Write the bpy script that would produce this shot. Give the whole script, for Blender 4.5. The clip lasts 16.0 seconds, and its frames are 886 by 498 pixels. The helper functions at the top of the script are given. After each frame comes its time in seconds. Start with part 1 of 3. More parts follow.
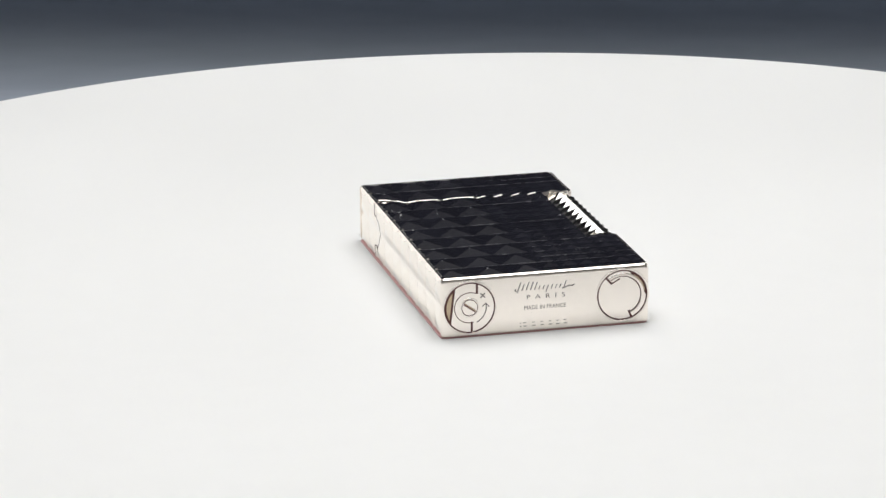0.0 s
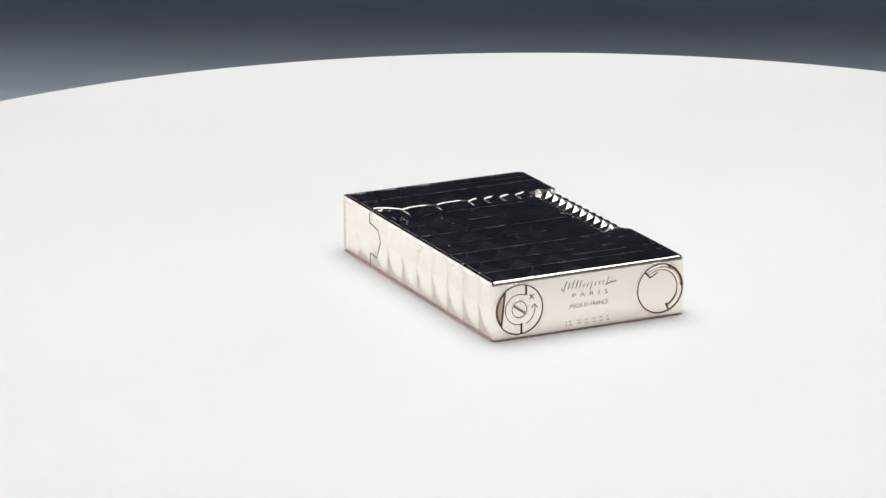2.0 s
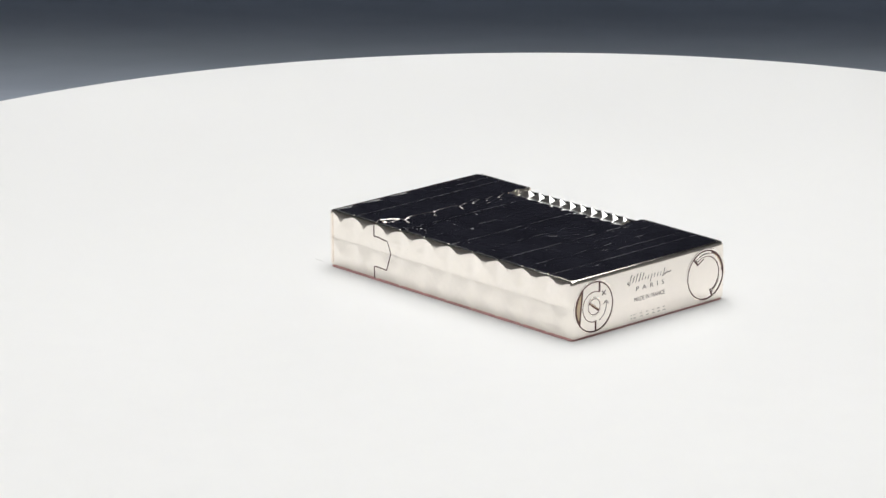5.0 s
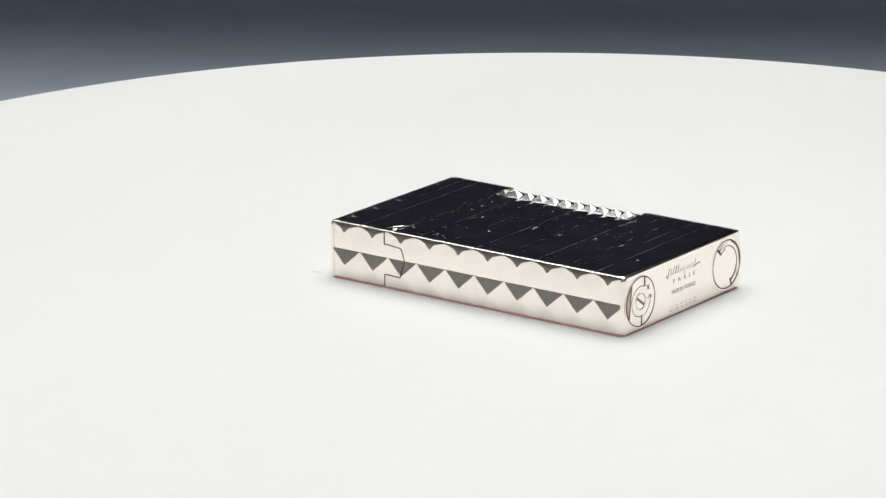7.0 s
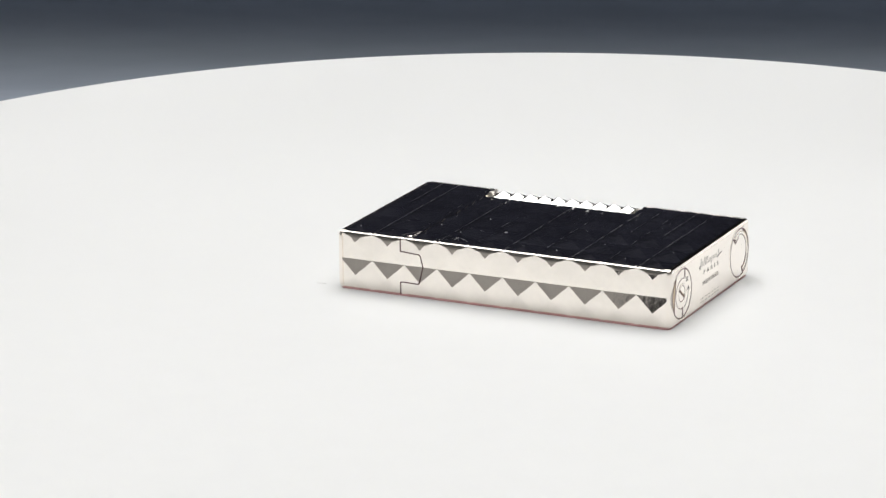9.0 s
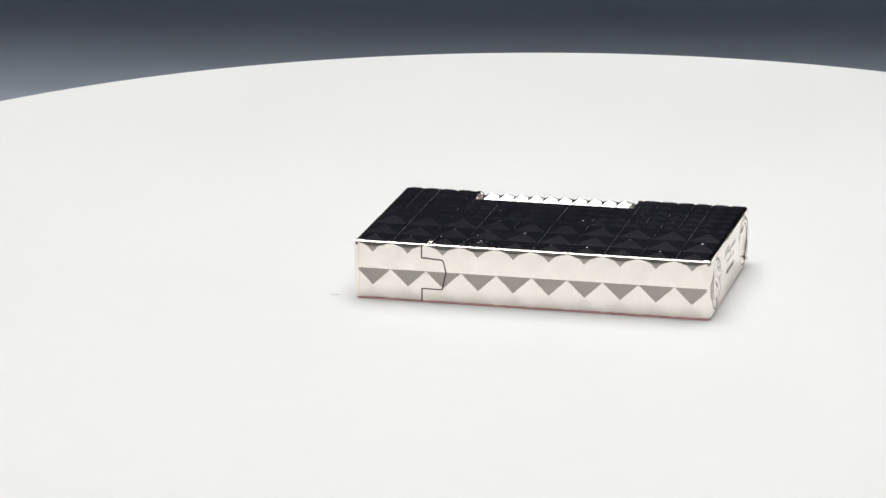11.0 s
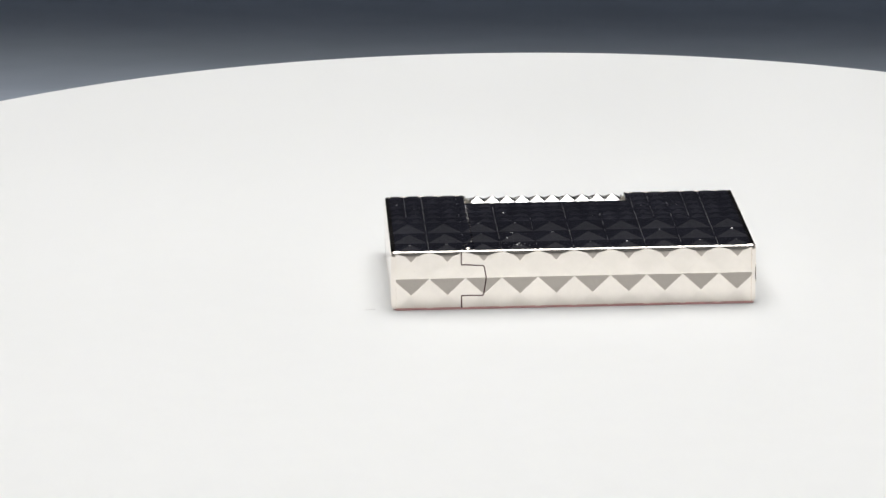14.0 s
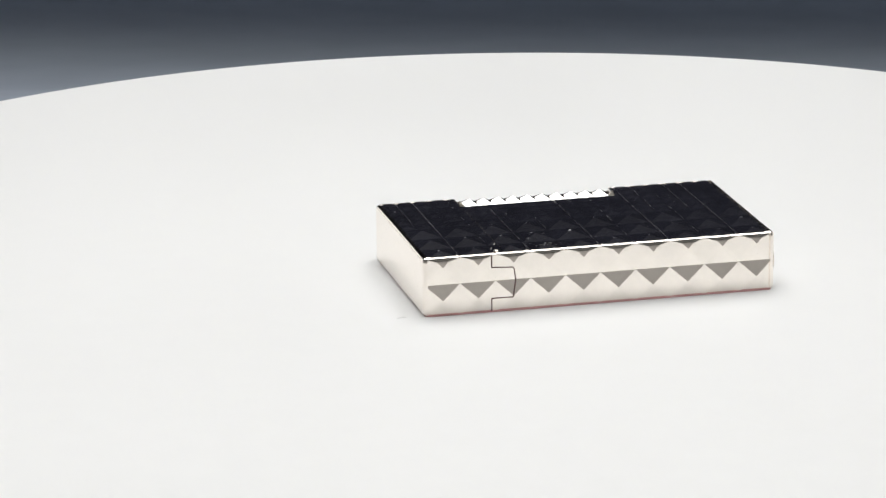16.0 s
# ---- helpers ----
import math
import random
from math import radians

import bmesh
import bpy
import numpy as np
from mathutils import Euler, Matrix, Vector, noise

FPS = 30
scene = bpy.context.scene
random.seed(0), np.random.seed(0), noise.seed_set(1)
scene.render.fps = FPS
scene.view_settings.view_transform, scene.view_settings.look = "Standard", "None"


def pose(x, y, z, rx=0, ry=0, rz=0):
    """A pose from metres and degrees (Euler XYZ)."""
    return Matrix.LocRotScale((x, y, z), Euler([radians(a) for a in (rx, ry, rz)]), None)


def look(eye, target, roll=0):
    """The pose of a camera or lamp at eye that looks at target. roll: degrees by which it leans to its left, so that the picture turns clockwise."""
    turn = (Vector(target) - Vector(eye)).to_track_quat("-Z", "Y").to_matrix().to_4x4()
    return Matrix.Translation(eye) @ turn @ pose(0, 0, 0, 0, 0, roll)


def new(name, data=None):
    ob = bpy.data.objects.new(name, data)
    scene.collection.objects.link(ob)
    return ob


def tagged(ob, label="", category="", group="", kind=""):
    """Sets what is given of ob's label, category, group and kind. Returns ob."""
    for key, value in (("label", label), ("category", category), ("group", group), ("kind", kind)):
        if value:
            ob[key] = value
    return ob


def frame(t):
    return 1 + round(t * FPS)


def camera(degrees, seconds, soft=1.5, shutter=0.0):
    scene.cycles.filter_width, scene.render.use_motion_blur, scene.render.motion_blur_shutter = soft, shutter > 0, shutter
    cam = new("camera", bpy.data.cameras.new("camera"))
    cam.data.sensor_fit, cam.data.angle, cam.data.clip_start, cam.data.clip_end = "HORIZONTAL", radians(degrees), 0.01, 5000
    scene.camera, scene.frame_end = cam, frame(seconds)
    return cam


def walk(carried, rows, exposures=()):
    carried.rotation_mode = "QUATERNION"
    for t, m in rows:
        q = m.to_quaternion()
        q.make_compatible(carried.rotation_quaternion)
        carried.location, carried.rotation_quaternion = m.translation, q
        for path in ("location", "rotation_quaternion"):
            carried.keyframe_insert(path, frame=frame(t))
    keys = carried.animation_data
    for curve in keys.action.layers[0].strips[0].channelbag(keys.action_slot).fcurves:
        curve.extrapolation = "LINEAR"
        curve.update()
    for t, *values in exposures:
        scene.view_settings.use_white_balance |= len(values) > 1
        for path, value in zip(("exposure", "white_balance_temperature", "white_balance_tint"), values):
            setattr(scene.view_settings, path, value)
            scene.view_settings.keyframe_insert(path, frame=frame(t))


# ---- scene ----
# camera: a long lens on a stand, just above the turntable
PITCH, EYE = radians(16.236), Vector((-0.01385, -0.62243, 0.18443))
cam = camera(12.905, 16.0, soft=1.5)
AIM = EYE + Vector((0, math.cos(PITCH), -math.sin(PITCH)))
walk(cam, [(0.0, look(EYE, AIM, -0.51)), (16.0, look(EYE, AIM, -0.51))])
scene.view_settings.exposure = -0.115


# ---- light: a softbox overhead, one at each side, in a grey studio, and two added fills ----
world = bpy.data.worlds.new("studio_air")
world.use_nodes = True
world.node_tree.nodes["Background"].inputs[0].default_value = (0.5, 0.5, 0.52, 1)
world.node_tree.nodes["Background"].inputs[1].default_value = 0.05
scene.world = world


def softbox(name, eye, target, wide, high, watts, colour):
    lamp = bpy.data.lights.new(name, "AREA")
    lamp.shape, lamp.size, lamp.size_y = "RECTANGLE", wide, high
    lamp.energy, lamp.color = watts, colour
    ob = new(name, lamp)
    ob.matrix_world = look(eye, target)
    return ob


softbox("overhead_softbox", (0.0, 0.19, 0.95), (0.0, 0.18, 0.0), 1.0, 1.15, 15.6, (1.0, 1.0, 0.99))
softbox("side_softbox", (-0.90, 0.64, 0.16), (0.0, 0.05, 0.0), 1.15, 0.36, 1.5, (1.0, 0.99, 0.98))
softbox("side_softbox", (0.92, 0.55, 0.16), (0.0, 0.05, 0.0), 1.0, 0.36, 1.4, (1.0, 0.99, 0.98))
# added fill, no studio lamp: evens the grey walls mirrored in the silver side
softbox("wall_fill", (0.0, -0.95, -0.38), (0.0, -2.2, -0.30), 3.2, 0.4, 12.5, (1.0, 0.985, 0.96))
# added fill, no real ceiling lamp: lifts what the lacquer facets mirror
softbox("rear_fill", (0.0, 1.50, 1.70), (0.0, 1.49, 0.0), 1.6, 0.9, 1.0, (1.0, 0.98, 0.95))


# ---- materials ----
def material(name, colour, rough=0.5, metal=0.0, coat=0.0, grain=0.0, scale=400.0, bump=0.0, stretch=(1, 1, 1), rough_var=0.0, gloss=0.5):
    """Principled surface with noise at two scales in its colour, gloss and relief."""
    m = bpy.data.materials.new(name)
    m.use_nodes = True
    n, k = m.node_tree.nodes, m.node_tree.links
    b = n["Principled BSDF"]
    b.inputs["Base Color"].default_value = (*colour, 1)
    b.inputs["Roughness"].default_value = rough
    b.inputs["Metallic"].default_value = metal
    b.inputs["Coat Weight"].default_value = coat
    b.inputs["Coat Roughness"].default_value = 0.04
    b.inputs["Specular IOR Level"].default_value = gloss
    if not (grain or bump or rough_var):
        return m
    co, mp = n.new("ShaderNodeTexCoord"), n.new("ShaderNodeMapping")
    mp.inputs["Scale"].default_value = stretch
    k.new(co.outputs["Object"], mp.inputs["Vector"])
    fine, broad = n.new("ShaderNodeTexNoise"), n.new("ShaderNodeTexNoise")
    for tex, s, d in ((fine, scale, 4.0), (broad, scale * 0.07, 3.0)):
        tex.inputs["Scale"].default_value, tex.inputs["Detail"].default_value = s, d
        k.new(mp.outputs[0], tex.inputs["Vector"])
    both = n.new("ShaderNodeMath")
    both.operation = "ADD"
    k.new(fine.outputs["Fac"], both.inputs[0])
    k.new(broad.outputs["Fac"], both.inputs[1])
    if grain:
        r = n.new("ShaderNodeMapRange")
        r.inputs["From Min"].default_value, r.inputs["From Max"].default_value = 0.6, 1.4
        r.inputs["To Min"].default_value, r.inputs["To Max"].default_value = 1 - grain, 1 + grain
        k.new(both.outputs[0], r.inputs["Value"])
        mul = n.new("ShaderNodeVectorMath")
        mul.operation = "SCALE"
        mul.inputs[0].default_value = colour
        k.new(r.outputs[0], mul.inputs["Scale"])
        k.new(mul.outputs[0], b.inputs["Base Color"])
    if rough_var:
        r2 = n.new("ShaderNodeMapRange")
        r2.inputs["From Min"].default_value, r2.inputs["From Max"].default_value = 0.7, 1.3
        r2.inputs["To Min"].default_value, r2.inputs["To Max"].default_value = max(0.0, rough - rough_var), rough + rough_var
        k.new(both.outputs[0], r2.inputs["Value"])
        k.new(r2.outputs[0], b.inputs["Roughness"])
    if bump:
        bp = n.new("ShaderNodeBump")
        bp.inputs["Strength"].default_value, bp.inputs["Distance"].default_value = bump, 0.0002
        k.new(fine.outputs["Fac"], bp.inputs["Height"])
        k.new(bp.outputs[0], b.inputs["Normal"])
    return m


SILVER = material("polished_silver_plate", (0.94, 0.88, 0.815), 0.10, 1.0, grain=0.03, scale=900, bump=0.02, rough_var=0.05)
FACET = material("cut_silver_relief", (0.94, 0.885, 0.82), 0.055, 1.0, grain=0.04, scale=900, bump=0.035, rough_var=0.03)
CHROME = material("bright_roller_steel", (0.74, 0.73, 0.71), 0.16, 1.0, grain=0.03, scale=1200, rough_var=0.04)
LACQUER = material("black_lacquer", (0.0128, 0.0130, 0.0188), 0.10, 0.0, coat=0.0, grain=0.35, scale=1800, bump=0.012, rough_var=0.05, gloss=0.5)
WORN = material("worn_edge_silver", (0.42, 0.415, 0.42), 0.35, 1.0, grain=0.3, scale=1500)
SPECK = material("bright_speck_silver", (0.75, 0.74, 0.73), 0.3, 1.0, grain=0.2, scale=1500)
GAP = material("dark_joint", (0.10, 0.042, 0.040), 0.4, 0.6, grain=0.3, scale=1500)
ENGRAVE = material("engraved_grey", (0.24, 0.22, 0.21), 0.5, 0.5, grain=0.3, scale=2500)
FAINT = material("worn_engraving", (0.55, 0.52, 0.49), 0.4, 0.8, grain=0.3, scale=2500)
STOP = material("pale_brass", (0.86, 0.81, 0.70), 0.22, 1.0, grain=0.08, scale=1500)
BRASS = material("tarnished_brass", (0.50, 0.40, 0.28), 0.28, 1.0, grain=0.2, scale=1500)
WHITE = material("white_acrylic", (0.805, 0.805, 0.799), 0.38, 0.0, grain=0.012, scale=160, bump=0.01, rough_var=0.04, gloss=0.15)
lit = WHITE.node_tree.nodes["Principled BSDF"]
lit.inputs["Subsurface Weight"].default_value = 0.75
lit.inputs["Subsurface Radius"].default_value = (1.0, 1.0, 0.97)
lit.inputs["Subsurface Scale"].default_value = 0.005
PAPER = material("slate_grey_paper", (0.20, 0.225, 0.268), 0.75, 0.0, grain=0.09, scale=260, stretch=(0.12, 1, 1), bump=0.05)
PLASTIC = material("black_plastic", (0.02, 0.02, 0.022), 0.45, grain=0.2, scale=300)
WALL = material("studio_wall_paint", (0.80, 0.79, 0.78), 0.8, grain=0.05, scale=12)
CARPET = material("studio_floor_grey", (0.16, 0.16, 0.165), 0.85, grain=0.2, scale=60)
DRAPE = material("black_studio_cloth", (0.018, 0.018, 0.02), 0.9, grain=0.2, scale=30)
UNDER = material("dull_red_foot", (0.62, 0.32, 0.32), 0.30, grain=0.2, scale=900)
CEIL = material("studio_ceiling_white", (0.55, 0.55, 0.55), 0.8, grain=0.03, scale=12)
LINT = material("pale_lint", (0.55, 0.55, 0.53), 0.8, grain=0.1, scale=3000)


# ---- mesh helpers ----
def part(name, bm, mat, parent=None, label=""):
    """Links a bmesh as one mesh object, under its thing where one is given."""
    bmesh.ops.recalc_face_normals(bm, faces=bm.faces)
    me = bpy.data.meshes.new(name)
    bm.to_mesh(me)
    bm.free()
    me.materials.append(mat)
    ob = new(name, me)
    if parent:
        ob.parent = parent
    if label:
        ob["label"] = label
    return ob


def box(bm, lo, hi, bevel=0.0, segments=2):
    r = bmesh.ops.create_cube(bm, size=1.0)
    for v in r["verts"]:
        v.co = Vector([lo[i] + (v.co[i] + 0.5) * (hi[i] - lo[i]) for i in range(3)])
    if bevel:
        edges = {e for v in r["verts"] for e in v.link_edges}
        bmesh.ops.bevel(bm, geom=list(edges), offset=bevel, segments=segments, profile=0.5, affect="EDGES")
    return bm


def smooth(ob, angle=40):
    ob.data.shade_smooth()
    ob.data.set_sharp_from_angle(angle=radians(angle))
    return ob


def lathe(bm, profile, steps):
    """Turns (radius, height) pairs about z; the ends are closed."""
    rings = []
    for r, z in profile:
        rings.append([bm.verts.new((r * math.cos(2 * math.pi * i / steps), r * math.sin(2 * math.pi * i / steps), z)) for i in range(steps)])
    for a, b in zip(rings, rings[1:]):
        for i in range(steps):
            j = (i + 1) % steps
            bm.faces.new((a[i], a[j], b[j], b[i]))
    bm.faces.new(rings[0])
    bm.faces.new(rings[-1])
    return bm


# ---- the studio round the set ----
TABLE_Z = -0.045


def room():
    x0, x1, y0, y1, z0, z1, t = -2.0, 2.0, -2.2, 2.0, -0.80, 1.75, 0.12
    for name, lo, hi, mat, words in (
            ("floor", (x0 - t, y0 - t, z0 - t), (x1 + t, y1 + t, z0), CARPET, "grey carpeted studio floor"),
            ("ceiling", (x0 - t, y0 - t, z1), (x1 + t, y1 + t, z1 + t), CEIL, "matt white painted studio ceiling"),
            ("wall_north", (x0 - t, y1, z0), (x1 + t, y1 + t, z1), WALL, "plain pale grey painted studio wall"),
            ("wall_south", (x0 - t, y0 - t, z0), (x1 + t, y0, z1), WALL, "plain pale grey painted studio wall"),
            ("wall_east", (x1, y0, z0), (x1 + t, y1, z1), WALL, "plain pale grey painted studio wall"),
            ("wall_west", (x0 - t, y0, z0), (x0, y1, z1), WALL, "plain pale grey painted studio wall")):
        tagged(part(name, box(bmesh.new(), lo, hi), mat), words, name.split("_")[0], kind="structure")


def curtain():
    """Black cloth in soft folds, hung from a rail before the far wall. Unseen: added to keep the lacquer's reflections
    dark.
    """
    hung = new("curtain")
    hung.location = (0, 1.93, -0.79)
    bm = bmesh.new()
    top = 2.41
    cols = []
    for i in range(393):
        x = -1.96 + 0.01 * i
        y = 0.018 * math.sin(x * 37.0) + 0.008 * math.sin(x * 91.0 + 1.0)
        cols.append([bm.verts.new((x, y * k, z)) for z, k in ((0.0, 1.3), (top * 0.5, 1.0), (top - 0.03, 0.5), (top, 0.4))])
    for a, b in zip(cols, cols[1:]):
        for k in range(3):
            bm.faces.new((a[k], b[k], b[k + 1], a[k + 1]))
    cloth = smooth(part("cloth", bm, DRAPE, hung), 60)
    mod = cloth.modifiers.new("thickness", "SOLIDIFY")
    mod.thickness = 0.002
    bm = lathe(bmesh.new(), [(0.008, -1.97), (0.009, -1.965), (0.009, 1.965), (0.008, 1.97)], 16)
    bmesh.ops.rotate(bm, verts=bm.verts, cent=(0, 0, 0), matrix=Matrix.Rotation(radians(90), 3, "Y"))
    bmesh.ops.translate(bm, verts=bm.verts, vec=(0, 0.03, top - 0.012))
    smooth(part("rail", bm, PLASTIC, hung))
    tagged(hung, "unseen black cloth in folds on a rail, added to darken reflections", "curtain")


def table():
    top = new("table")
    top.location = (0, -0.1, -0.80)
    part("tabletop", box(bmesh.new(), (-0.85, -0.62, 0.715), (0.85, 0.72, 0.75), 0.004), PLASTIC, top)
    for x in (-0.80, 0.80):
        for y in (-0.57, 0.67):
            part("leg", box(bmesh.new(), (x - 0.025, y - 0.025, 0), (x + 0.025, y + 0.025, 0.715), 0.003), PLASTIC, top)
    tagged(top, "black studio table under the backdrop paper", "table")


SWEEP_Y, SWEEP_R = 0.2919, 0.0145


def backdrop():
    """Paper that lies on the table and curves up behind the turntable."""
    bm = bmesh.new()
    line = [(-0.66, TABLE_Z), (-0.3, TABLE_Z), (0.0, TABLE_Z), (SWEEP_Y, TABLE_Z)]
    for i in range(1, 25):
        a = radians(140) * i / 24
        line.append((SWEEP_Y + SWEEP_R * math.sin(a), TABLE_Z + SWEEP_R * (1 - math.cos(a))))
    cols = [[bm.verts.new((x, y - (0.09 * x if y > 0.2 else 0.0), z)) for y, z in line] for x in (-0.8, -0.4, 0.0, 0.4, 0.8)]
    for a, b in zip(cols, cols[1:]):
        for i in range(len(line) - 1):
            bm.faces.new((a[i], b[i], b[i + 1], a[i + 1]))
    ob = smooth(part("backdrop", bm, PAPER), 60)
    mod = ob.modifiers.new("thickness", "SOLIDIFY")
    mod.thickness, mod.offset = 0.0008, -1.0
    tagged(ob, "slate grey backdrop paper curving up behind the turntable", "backdrop", kind="structure")


def tripod(x, y, girth, words):
    """Small stand beside the camera: column, head, clamp and three splayed legs."""
    stand = new("tripod")
    stand.location = (x, y, TABLE_Z + 0.001)
    stand.scale = (girth, girth, 1.0)
    bm = lathe(bmesh.new(), [(0.009, 0.055), (0.011, 0.058), (0.011, 0.085), (0.007, 0.088), (0.007, 0.140), (0.010, 0.142), (0.010, 0.150)], 32)
    smooth(part("column", bm, PLASTIC, stand))
    head = part("head", box(bmesh.new(), (-0.016, -0.012, 0.150), (0.016, 0.012, 0.176), 0.004), PLASTIC, stand)
    part("clamp", box(bmesh.new(), (-0.045, -0.006, 0.176), (0.045, 0.006, 0.186), 0.002), PLASTIC, head)
    bm = lathe(bmesh.new(), [(0.006, 0.0), (0.008, 0.002), (0.008, 0.016), (0.006, 0.018)], 20)
    bmesh.ops.rotate(bm, verts=bm.verts, cent=(0, 0, 0), matrix=Matrix.Rotation(radians(90), 3, "Y"))
    bmesh.ops.translate(bm, verts=bm.verts, vec=(0.015, 0, 0.163))
    smooth(part("knob", bm, PLASTIC, head))
    for k in range(3):
        a = radians(-90 + 120 * k)
        d = Vector((math.cos(a), math.sin(a), 0))
        s = Vector((-d.y, d.x, 0))
        bm, rows = bmesh.new(), []
        for r, z, w in ((0.008, 0.070, 0.006), (0.045, 0.022, 0.0055), (0.060, 0.002, 0.005)):
            rows.append([bm.verts.new(d * (r + i * w) + s * (j * w) + Vector((0, 0, z + (w if i > 0 else 0)))) for i, j in ((-1, -1), (-1, 1), (1, 1), (1, -1))])
        for p, q in zip(rows, rows[1:]):
            for i in range(4):
                bm.faces.new((p[i], p[(i + 1) % 4], q[(i + 1) % 4], q[i]))
        bm.faces.new(rows[0]), bm.faces.new(rows[-1])
        leg = part("leg", bm, PLASTIC, stand)
        foot = lathe(bmesh.new(), [(0.006, 0.0), (0.0075, 0.001), (0.0075, 0.004), (0.005, 0.006)], 20)
        bmesh.ops.translate(foot, verts=foot.verts, vec=d * 0.060)
        smooth(part("foot", foot, PLASTIC, leg))
    tagged(stand, words, "tripod")


room()
curtain()
table()
backdrop()
# unseen stands, added for the dark marks mirrored in the side facets
tripod(-0.484, -0.521, 0.8, "small black plastic tripod standing on the backdrop paper")
tripod(EYE.x, EYE.y, 0.42, "slim black plastic tripod beneath the camera")

# ---- turntable ----
RADIUS = 0.15400
turntable = new("turntable")
turntable.location = (0, 0, TABLE_Z + 0.001)
tagged(turntable, "round turntable with a glossy white acrylic top", "turntable")
UP = -TABLE_Z - 0.001
smooth(part("base", lathe(bmesh.new(), [(0.098, 0.0), (0.102, 0.003), (0.102, 0.026), (0.098, 0.030), (0.03, 0.030), (0.03, UP - 0.008)], 96), PLASTIC, turntable, "low black plastic motor base"))
platter = smooth(part("platter", lathe(bmesh.new(), [(RADIUS - 0.0012, -0.007), (RADIUS - 0.0004, -0.0066), (RADIUS, -0.0058), (RADIUS, -0.0008), (RADIUS - 0.0003, -0.0002), (RADIUS - 0.0009, 0.0)], 256), WHITE, turntable, "round white acrylic plate"), 30)
platter.location = (0, 0, UP)

# ---- the lighter: x from its base to its lid, y to the hinge side ----
MM = 0.001
LEN, WID, HGT = 58.0, 33.69, 9.84          # millimetres
SEAM_U, TOP_SEAM, KNUCKLE_U = 47.06, 45.05, 43.18
NOTCH_A, NOTCH_V = 18.15, WID - 5.2        # cut-out that holds the roller
DECK = HGT - 0.32                          # top of the metal under the lacquer
lighter = new("lighter")
tagged(lighter, "slim silver-plated pocket lighter with black lacquered diamond-cut faces", "lighter")


def at(u, v, z):
    """From millimetres along, across and up to the lighter's own space."""
    return Vector(((u - LEN / 2) * MM, (WID / 2 - v) * MM, z * MM))


def pyramids(bm, us, vs, depth, place, fine=1):
    """Square-cut pyramids over the cells between the lines us and vs. place(u, v, h) gives the vertex at relief h."""
    n = 2 * fine
    for u0, u1 in zip(us, us[1:]):
        for v0, v1 in zip(vs, vs[1:]):
            g = []
            for i in range(n + 1):
                row = []
                for j in range(n + 1):
                    a, b = 2 * i / n - 1, 2 * j / n - 1
                    h = depth * (1 - max(abs(a), abs(b)))
                    row.append(bm.verts.new(place(u0 + (u1 - u0) * i / n, v0 + (v1 - v0) * j / n, h)))
                g.append(row)
            for i in range(n):
                for j in range(n):
                    p, q, r, s = g[i][j], g[i + 1][j], g[i + 1][j + 1], g[i][j + 1]
                    if (i < fine) == (j < fine):
                        bm.faces.new((p, q, r)), bm.faces.new((p, r, s))
                    else:
                        bm.faces.new((p, q, s)), bm.faces.new((q, r, s))
    return bm


def clip(bm, co, no):
    """Cuts off all that lies beyond the plane."""
    bmesh.ops.bisect_plane(bm, geom=bm.verts[:] + bm.edges[:] + bm.faces[:], plane_co=co, plane_no=no, clear_outer=True, dist=1e-7)
    return bm


def merged(bm):
    bmesh.ops.remove_doubles(bm, verts=bm.verts, dist=2e-6)
    return bm


def slab(points, z0, z1, bevel=0.0):
    """An upright prism over a polygon of (u, v)."""
    bm = bmesh.new()
    low, top = [bm.verts.new(at(u, v, z0)) for u, v in points], [bm.verts.new(at(u, v, z1)) for u, v in points]
    bm.faces.new(low), bm.faces.new(top)
    for i in range(len(points)):
        j = (i + 1) % len(points)
        bm.faces.new((low[i], low[j], top[j], top[i]))
    bmesh.ops.recalc_face_normals(bm, faces=bm.faces)
    if bevel:
        bmesh.ops.bevel(bm, geom=bm.edges[:], offset=bevel * MM, segments=3, profile=0.5, affect="EDGES")
    return bm


SIDE_IN, SIDE_D = 0.28, 0.46   # how deep the side relief starts, its depth
EDGE_Z = DECK + 0.22
BEND_Z, TURN_Z = 8.2, EDGE_Z - 0.29   # where the side begins to lean in, and where it turns over to the top
ROWS_Z = (-0.1, 5.11, 10.9)
COLS = [LEN * i / 10 for i in range(11)]
BIG_V = [-0.7 + (17.2 + 0.7) * i / 3 for i in range(4)]
BIG_D = 0.66


def edge_in(z):
    """How far the rounded top edge lies behind the outermost points of the side."""
    k = max(0.0, min(z, TURN_Z) - BEND_Z)
    lean = SIDE_D / (TURN_Z - BEND_Z) ** 2
    t = min(max(0.0, (z - TURN_Z) / (EDGE_Z - TURN_Z)), 1.0)
    return SIDE_IN - SIDE_D + lean * k * k + 0.18 * t + 0.55 * (1 - math.sqrt(1 - t * t))


def side_relief(u, z):
    """Relief of the hinge side at a place."""
    for r0, r1 in zip(ROWS_Z, ROWS_Z[1:]):
        if r0 <= z <= r1:
            b = 2 * (z - r0) / (r1 - r0) - 1
            a = 2 * ((u / (LEN / 10)) % 1.0) - 1
            return SIDE_D * (1 - max(abs(a), abs(b)))
    return 0.0


def side_place(u, z, h):
    """The pyramids stop where they run out into the rounded edge."""
    return at(u, max(SIDE_IN - h, edge_in(z)), z)


